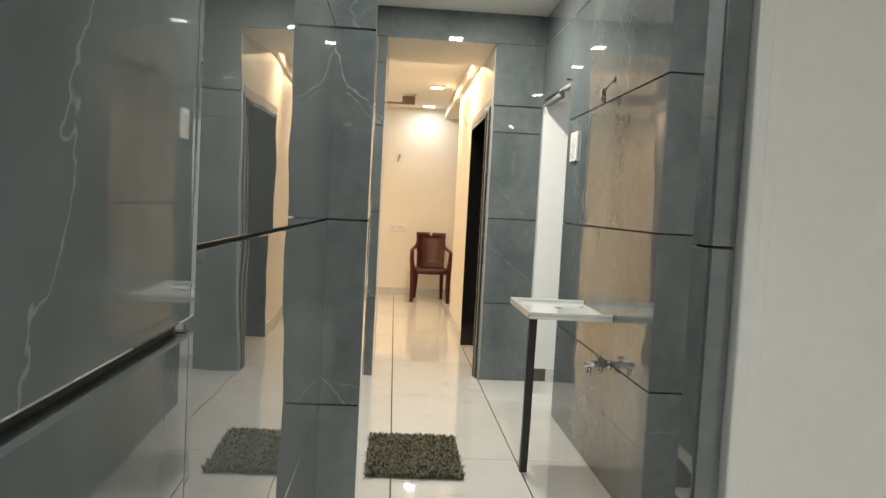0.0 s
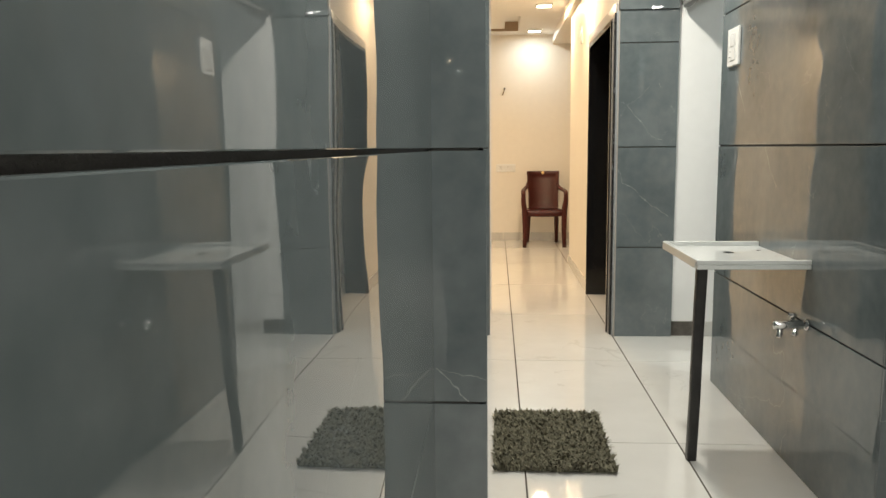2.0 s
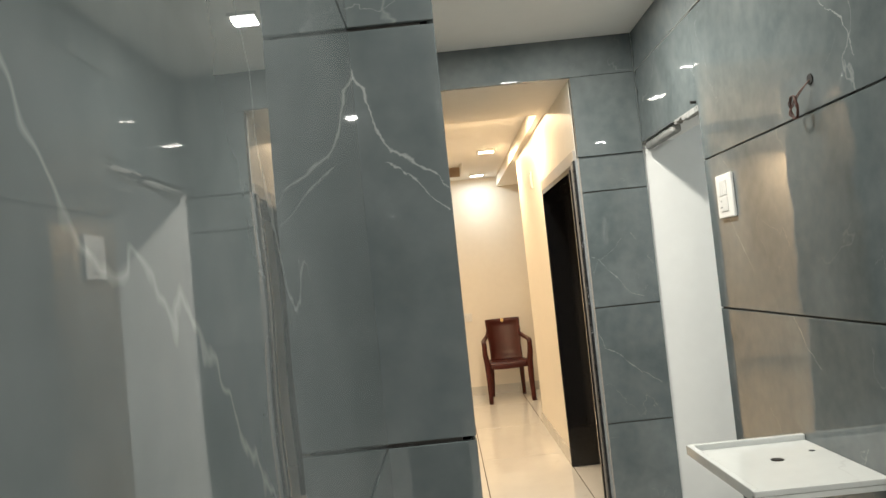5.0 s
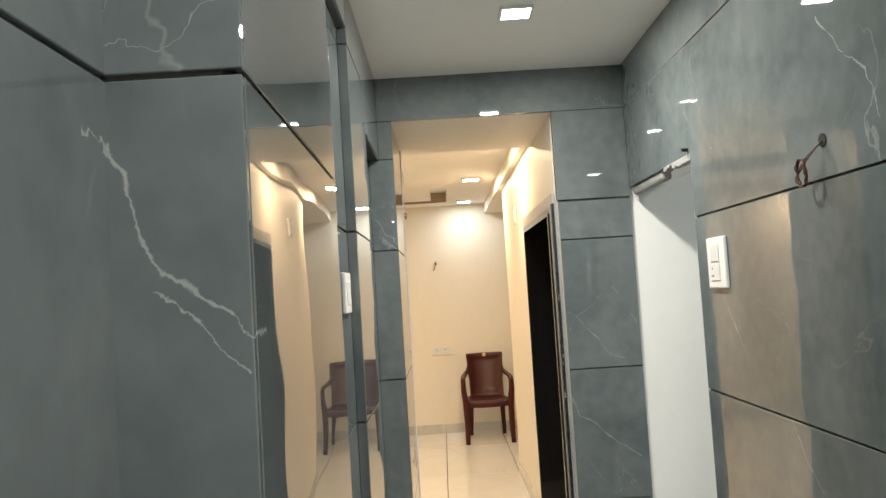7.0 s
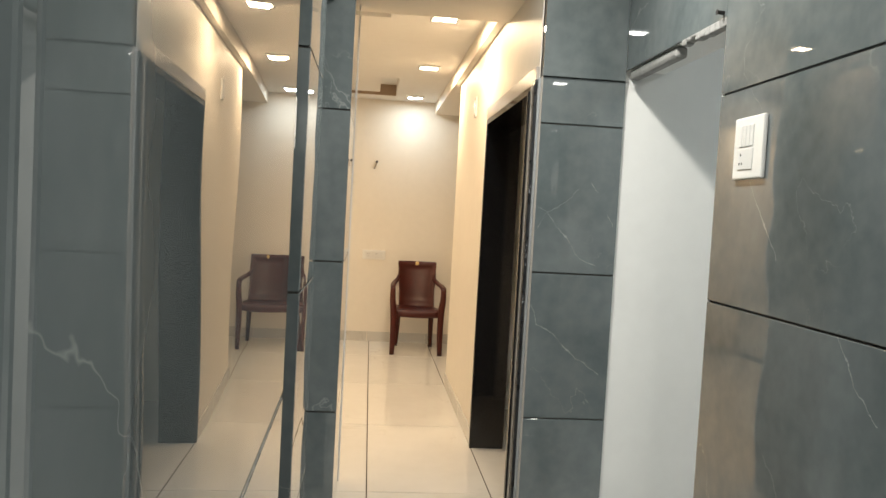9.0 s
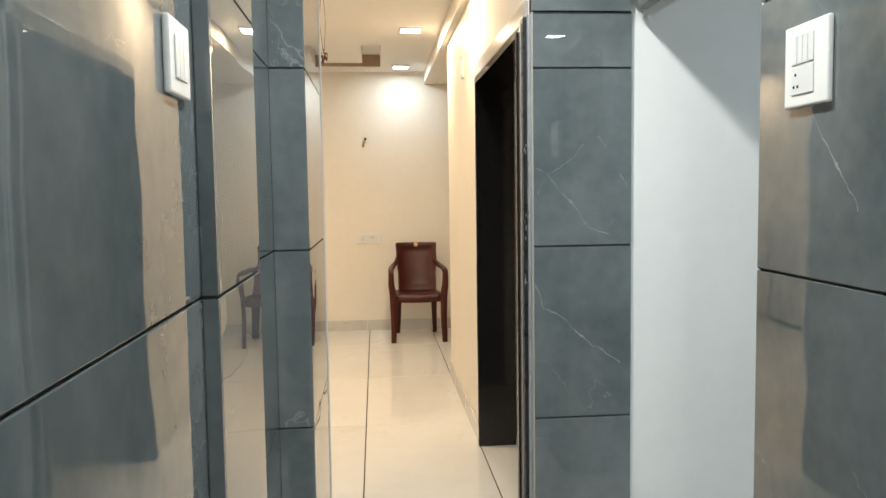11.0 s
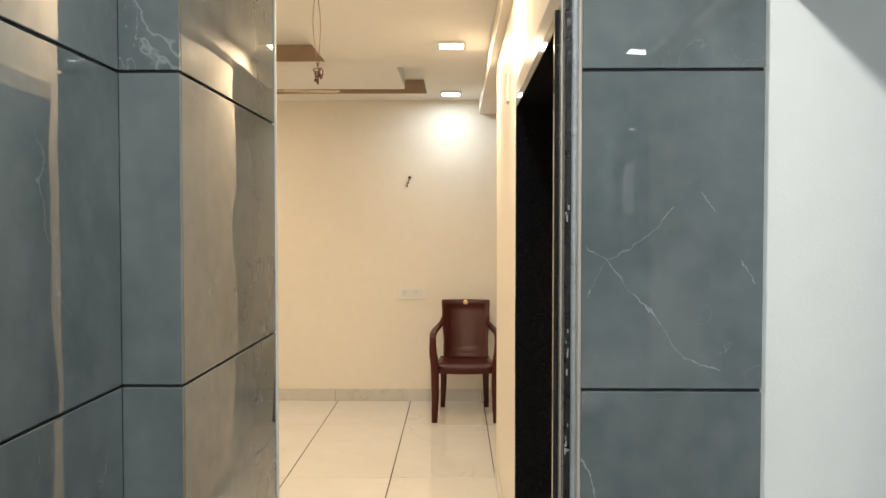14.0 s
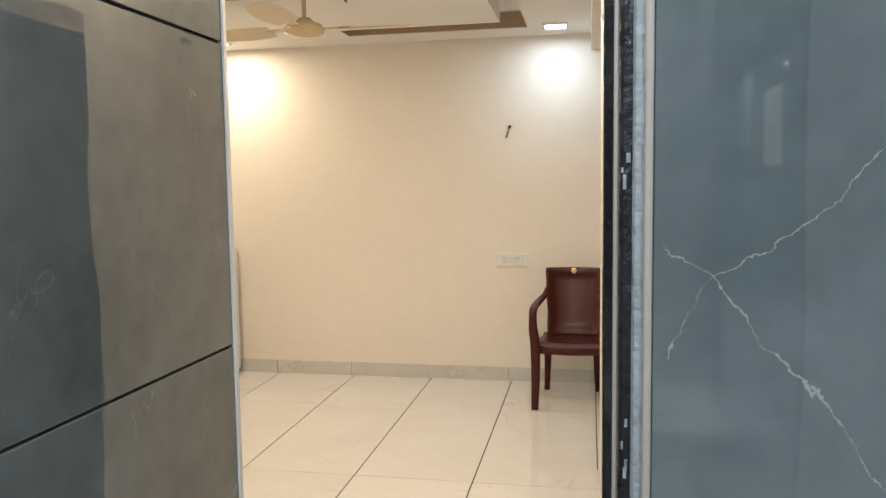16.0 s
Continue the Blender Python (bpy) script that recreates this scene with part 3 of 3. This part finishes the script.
for j in range(2):
    part("wire", sweep(bmesh.new(), smooth_path([(-0.11, 6.98, Z_ROOM + 0.001), (-0.115 + j * 0.012, 6.99, 2.38), (-0.124 + j * 0.03, 7.0, 2.26), (-0.11 + j * 0.006, 7.01, 2.10)]), (0.004, 0.004), n=6, power=2), M_CABLE, hang, smooth=True)
part("coil", sweep(bmesh.new(), smooth_path([(-0.11, 7.01, 2.11)] + [(-0.11 + random.uniform(-0.022, 0.022), 7.01 + random.uniform(-0.02, 0.02), 2.06 + random.uniform(-0.04, 0.035)) for _ in range(14)], 3), (0.006, 0.006), n=6, power=2), M_COPPER, hang, smooth=True)
cord = thing("yellow_cord", "small loop of yellow cord on the wall end", "cord")
part("loop", sweep(bmesh.new(), smooth_path(coil_points(1.325, 2.822, 0.765, 0.018, 0.035, 2, "xz", 0.003), 3), (0.005, 0.005), n=6, power=2), M_YELLOW, cord, smooth=True)

# stone ledge with a raised rim on one steel leg
ledge = thing("stone_counter", "white stone washstand slab with raised rims and drain holes", "counter")
slab = box("slab", 0.665, X_R - 0.001, 3.352, 3.855, 0.734, 0.748, M_COUNTER, ledge, 0.002)
box("rim_front", 0.645, X_R - 0.001, 3.333, 3.352, 0.7505, 0.766, M_COUNTER, ledge, 0.003)
box("edge_strip", 0.647, X_R - 0.001, 3.335, 3.352, 0.734, 0.7497, M_COUNTER, ledge, 0.003)
box("rim_back", 0.645, X_R - 0.001, 3.855, 3.874, 0.734, 0.766, M_COUNTER, ledge, 0.003)
box("rim_side", 0.645, 0.665, 3.3525, 3.8545, 0.734, 0.766, M_COUNTER, ledge, 0.003)
part("drain_hole", lathe(bmesh.new(), [(0.019, 0.0), (0.019, 0.0012), (0.014, 0.0014)], 24, (0.845, 3.66, 0.7482)), M_ROUGHG, slab)
part("tap_hole", lathe(bmesh.new(), [(0.009, 0.0), (0.009, 0.0012), (0.006, 0.0014)], 20, (0.975, 3.72, 0.7482)), M_ROUGHG, slab)
bm = bmesh.new()
sweep(bm, [(0.672, 3.372, 0.734), (0.676, 3.41, 0.5), (0.683, 3.45, 0.25), (0.688, 3.495, 0.0)], (0.036, 0.036), n=12, power=6)
part("leg", bm, M_LEG, ledge, "worn black square steel leg, leaning")

# angle valve on the wall
tap = thing("angle_valve", "chrome angle valve on the grey tiled wall", "valve")
part("flange", lathe(bmesh.new(), [(0.020, 0.0), (0.020, -0.004), (0.014, -0.010)], 20, (X_R, 3.35, 0.543), "x"), M_CHROME, tap, smooth=True)
part("stem", lathe(bmesh.new(), [(0.010, 0.0), (0.010, -0.045), (0.014, -0.047), (0.014, -0.075)], 18, (X_R - 0.004, 3.35, 0.543), "x"), M_CHROME, tap, smooth=True)
part("body", lathe(bmesh.new(), [(0.012, -0.052), (0.015, -0.048), (0.015, 0.044), (0.012, 0.048)], 18, (X_R - 0.06, 3.35, 0.543), "x"), M_CHROME, tap, smooth=True)
part("outlet", lathe(bmesh.new(), [(0.009, 0.0), (0.009, -0.028), (0.011, -0.030), (0.011, -0.036)], 16, (X_R - 0.09, 3.35, 0.536)), M_CHROME, tap, smooth=True)
part("outlet", lathe(bmesh.new(), [(0.009, 0.0), (0.009, -0.020), (0.011, -0.022), (0.011, -0.028)], 16, (X_R - 0.04, 3.35, 0.536)), M_CHROME, tap, smooth=True)
part("handle", lathe(bmesh.new(), [(0.006, 0.0), (0.007, 0.018), (0.014, 0.020), (0.012, 0.030)], 16, (X_R - 0.05, 3.35, 0.554)), M_CHROME, tap, smooth=True)

# rough plaster under the white doorway's head
lump = thing("plaster_edge", "rough grey plaster under a doorway head", "plaster")
part("plaster", add_box(bmesh.new(), X_R + 0.012, X_R + 0.055, 4.86, 5.33, 1.93, 1.971, 0.012), M_PLASTER, lump)
rng = random.Random(5)
for i in range(9):
    ya = 4.475 + i * 0.035
    box("cement_chip", X_R - 0.001, X_R + 0.03, ya, ya + 0.0345, 1.955 - 0.016 * rng.random() + 0.012 * i / 9, 1.9715, M_PLASTER, lump, 0.004)
part("screw", lathe(bmesh.new(), [(0.006, 0.0), (0.006, -0.02), (0.009, -0.022)], 10, (X_R, 4.49, 1.985), "x"), M_DARK, lump)


# shag mat
def mat_rug():
    rug = thing("shag_mat", "olive-grey shaggy bath mat lying on the floor tiles", "mat")
    x0, x1, y0, y1 = -0.032, 0.398, 3.345, 3.945
    box("backing", x0 + 0.01, x1 - 0.01, y0 + 0.01, y1 - 0.01, 0.001, 0.008, M_RUG, rug, 0.003)
    verts, faces = [], []
    rng = random.Random(7)
    for _ in range(9500):
        x, y = rng.uniform(x0, x1), rng.uniform(y0, y1)
        a, lean, h, w = rng.uniform(0, 6.283), rng.uniform(0.008, 0.026), rng.uniform(0.012, 0.031), rng.uniform(0.0025, 0.0055)
        dx, dy = math.cos(a), math.sin(a)
        n = len(verts)
        px, py = -dy * w, dx * w
        verts += [(x - px, y - py, 0.006), (x + px, y + py, 0.006), (x + dx * lean * 0.5 + px, y + dy * lean * 0.5 + py, h * 0.75), (x + dx * lean * 0.5 - px, y + dy * lean * 0.5 - py, h * 0.75), (x + dx * lean, y + dy * lean, h)]
        faces += [(n, n + 1, n + 2, n + 3), (n + 3, n + 2, n + 4)]
    data = bpy.data.meshes.new("fleece")
    data.from_pydata(verts, [], faces)
    data.materials.append(M_RUG)
    ob = new("fleece", data)
    ob.parent = rug
    tagged(ob, kind="stuff")


mat_rug()


# plastic armchair
def armchair():
    c = thing("plastic_armchair", "maroon moulded plastic armchair with a gold badge", "chair")
    cx = 0.520

    def sheet(name, rows, thick, mat):
        """A curved shell through rows of points, thickened backwards."""
        bm = bmesh.new()
        f = [[bm.verts.new(p) for p in r] for r in rows]
        b = [[bm.verts.new(Vector(p) + Vector(thick)) for p in r] for r in rows]
        n, m = len(rows), len(rows[0])
        for i in range(n - 1):
            for j in range(m - 1):
                bm.faces.new((f[i][j], f[i][j + 1], f[i + 1][j + 1], f[i + 1][j]))
                bm.faces.new((b[i][j], b[i + 1][j], b[i + 1][j + 1], b[i][j + 1]))
        for i in range(n - 1):
            bm.faces.new((f[i][0], f[i + 1][0], b[i + 1][0], b[i][0]))
            bm.faces.new((f[i][-1], b[i][-1], b[i + 1][-1], f[i + 1][-1]))
        for j in range(m - 1):
            bm.faces.new((f[0][j], b[0][j], b[0][j + 1], f[0][j + 1]))
            bm.faces.new((f[-1][j], f[-1][j + 1], b[-1][j + 1], b[-1][j]))
        return part(name, bm, mat, c, smooth=True)

    def back_point(u, v):
        z = 0.40 + 0.46 * v
        half = 0.176 + 0.012 * max(0, 1 - abs(v - 0.62) / 0.2) + 0.018 * min(1, max(0, (v - 0.55) / 0.4)) - 0.004 * (v > 0.97)
        y = 9.90 + 0.16 * v - 0.035 * (abs(u) ** 2.2)
        groove = 0.006 if abs(u) < 0.80 and 0.12 < v < 0.90 else 0.0
        return (cx + 0.008 + u * half, y + groove, z)

    us = [-1, -0.93, -0.82, -0.79, -0.6, -0.4, -0.2, 0, 0.2, 0.4, 0.6, 0.79, 0.82, 0.93, 1]
    vs = [0, 0.06, 0.115, 0.125, 0.25, 0.4, 0.55, 0.7, 0.8, 0.895, 0.905, 0.96, 1]
    sheet("backrest", [[back_point(u, v) for u in us] for v in vs], (0, 0.016, 0), M_CHAIR)

    def seat_point(u, v):
        return (cx + u * (0.226 - 0.04 * v), 9.545 + 0.385 * v, 0.432 - 0.018 * (1 - u * u) * (0.3 + v * (1 - v) * 2) - 0.02 * (v < 0.05) - 0.014 * v)

    sheet("seat", [[seat_point(u, v) for u in (-1, -0.8, -0.5, -0.2, 0, 0.2, 0.5, 0.8, 1)] for v in (0, 0.06, 0.2, 0.4, 0.6, 0.8, 1)], (0, 0, -0.014), M_CHAIR)
    part("front_apron", sweep(bmesh.new(), smooth_path([(cx - 0.215, 9.556, 0.385), (cx - 0.1, 9.55, 0.380), (cx, 9.548, 0.378), (cx + 0.1, 9.55, 0.380), (cx + 0.215, 9.556, 0.385)], 3), (0.055, 0.018), side=(0, 0, 1), power=5), M_CHAIR, c, smooth=True)
    for s in (-1, 1):
        part("side_apron", sweep(bmesh.new(), [(cx + s * 0.218, 9.56, 0.39), (cx + s * 0.178, 9.92, 0.385)], (0.055, 0.016), side=(0, 0, 1), power=5), M_CHAIR, c)
        part("armrest", sweep(bmesh.new(), smooth_path([(cx + s * 0.178, 9.985, 0.72), (cx + s * 0.184, 9.955, 0.685), (cx + s * 0.214, 9.88, 0.655), (cx + s * 0.236, 9.72, 0.644), (cx + s * 0.241, 9.58, 0.634), (cx + s * 0.241, 9.535, 0.610)], 4), [(0.022 + 0.028 * min(1, i / 9), 0.030) for i in range(21)], power=4), M_CHAIR, c, smooth=True)
        part("front_leg", sweep(bmesh.new(), smooth_path([(cx + s * 0.241, 9.538, 0.635), (cx + s * 0.240, 9.542, 0.52), (cx + s * 0.228, 9.546, 0.42), (cx + s * 0.223, 9.53, 0.2), (cx + s * 0.228, 9.515, 0.0)], 3), [(0.044 + 0.016 * math.sin(math.pi * i / 12), 0.048) for i in range(13)], power=5), M_CHAIR, c, smooth=True)
        part("back_leg", sweep(bmesh.new(), smooth_path([(cx + s * 0.165, 9.915, 0.42), (cx + s * 0.168, 9.96, 0.2), (cx + s * 0.176, 10.01, 0.0)], 4), [(0.056 - 0.018 * i / 8, 0.040) for i in range(9)], power=5), M_CHAIR, c, smooth=True)
    bm = bmesh.new()
    lathe(bm, [(0.006, -0.009), (0.020, -0.006), (0.022, 0.010)], 6, (cx + 0.008, 10.048, 0.838), "y")
    part("badge", bm, M_GOLD, c, "small gold diamond badge")
    return c


armchair()


# ceiling fan
def ceiling_fan():
    f = thing("ceiling_fan", "ivory and gold three-blade ceiling fan, at rest", "fan")
    f.location = (-0.885, 8.70, 2.30)
    part("motor_housing", lathe(bmesh.new(), [(0.02, -0.045), (0.07, -0.04), (0.105, -0.02), (0.112, 0.0), (0.09, 0.025), (0.05, 0.04), (0.03, 0.06)], 32), M_FAN, f, "gold-ivory motor housing", smooth=True)
    part("rod", lathe(bmesh.new(), [(0.012, 0.05), (0.012, 0.23)], 14), M_FAN, f, smooth=True)
    part("canopy", lathe(bmesh.new(), [(0.03, 0.19), (0.055, 0.21), (0.06, 0.29)], 24), M_FAN, f, smooth=True)
    for a in (4, 172, 268):
        turn = Matrix.Rotation(radians(a), 4, "Z")
        bm = bmesh.new()
        rows = []
        for i in range(9):
            r = 0.20 + 0.40 * i / 8
            w = 0.058 + 0.018 * math.sin(math.pi * min(1, i / 7)) if i < 8 else 0.042
            tilt = radians(15)
            rows.append([bm.verts.new(turn @ Vector((r, s * w * math.cos(tilt), s * w * math.sin(tilt) + dz))) for s, dz in ((-1, -0.002), (1, -0.002), (1, 0.002), (-1, 0.002))])
        for p, q in zip(rows, rows[1:]):
            for i in range(4):
                bm.faces.new((p[i], p[(i + 1) % 4], q[(i + 1) % 4], q[i]))
        bm.faces.new(rows[0])
        bm.faces.new(rows[-1])
        blade = part("blade", bm, M_FANBL, f, "ivory blade")
        bm = bmesh.new()
        sweep(bm, [turn @ Vector((0.09, 0, 0.0)), turn @ Vector((0.15, 0, 0.002)), turn @ Vector((0.25, 0, 0.004))], (0.045, 0.008), side=turn @ Vector((0, 1, 0.15)), power=4)
        part("blade_bracket", bm, M_FAN, blade, "gold bracket")


ceiling_fan()

# white appliance by the far wall
wm = thing("washing_machine", "white enamel appliance on small black feet by the wall", "appliance")
box("cabinet", -2.60, -2.04, 9.60, 10.17, 0.03, 0.96, M_APPL, wm, 0.02)
box("lid", -2.59, -2.05, 9.62, 10.16, 0.96, 0.985, M_APPL, wm, 0.008)
for fx in (-2.55, -2.08):
    for fy in (9.65, 10.12):
        part("foot", lathe(bmesh.new(), [(0.025, 0.0), (0.025, 0.01), (0.018, 0.035)], 12, (fx, fy, 0)), M_DARK, wm)

# ---- floor and tiles ----
floor = setting("floor", "large glossy white floor tiles with brown joints", "floor")
box("bed", X_A - 0.2, 3.0, -4.6, Y_OUT, -0.1, -0.003, M_FGROUT, floor)
box("bed", XL, 3.0, Y_OUT, Y_FAR + 0.1, -0.1, -0.003, M_FGROUT, floor)
J, S, P, Q = 0.075, 0.603, 1.157, 3.645
i = -6
while J + S * i < 3.0:
    xa, xb = max(XL, J + S * i), min(3.0, J + S * (i + 1))
    k = -8
    while Q + P * k < Y_FAR:
        ya, yb = max(-4.6, Q + P * k), min(Y_FAR, Q + P * (k + 1))
        if yb - ya > 0.02 and xb - xa > 0.02 and not (xb < X_A + 0.02 and ya < Y_OUT - 0.2):
            box("floor_tile", xa + 0.003, xb - 0.003, ya + 0.0022, yb - 0.0022, -0.01, 0.0, M_FLOOR, floor, 0.0012)
        k += 1
    i += 1

for owner, x0, x1, y0, y1, z0, z1, skew in TILES:
    bm = add_box(bmesh.new(), x0, x1, y0, y1, z0, z1, 0.0015)
    for v in bm.verts:  # out-of-true walls
        v.co.x -= skew * (v.co.y - y0) / (y1 - y0)
    part("wall_tile", bm, M_TILE, owner)
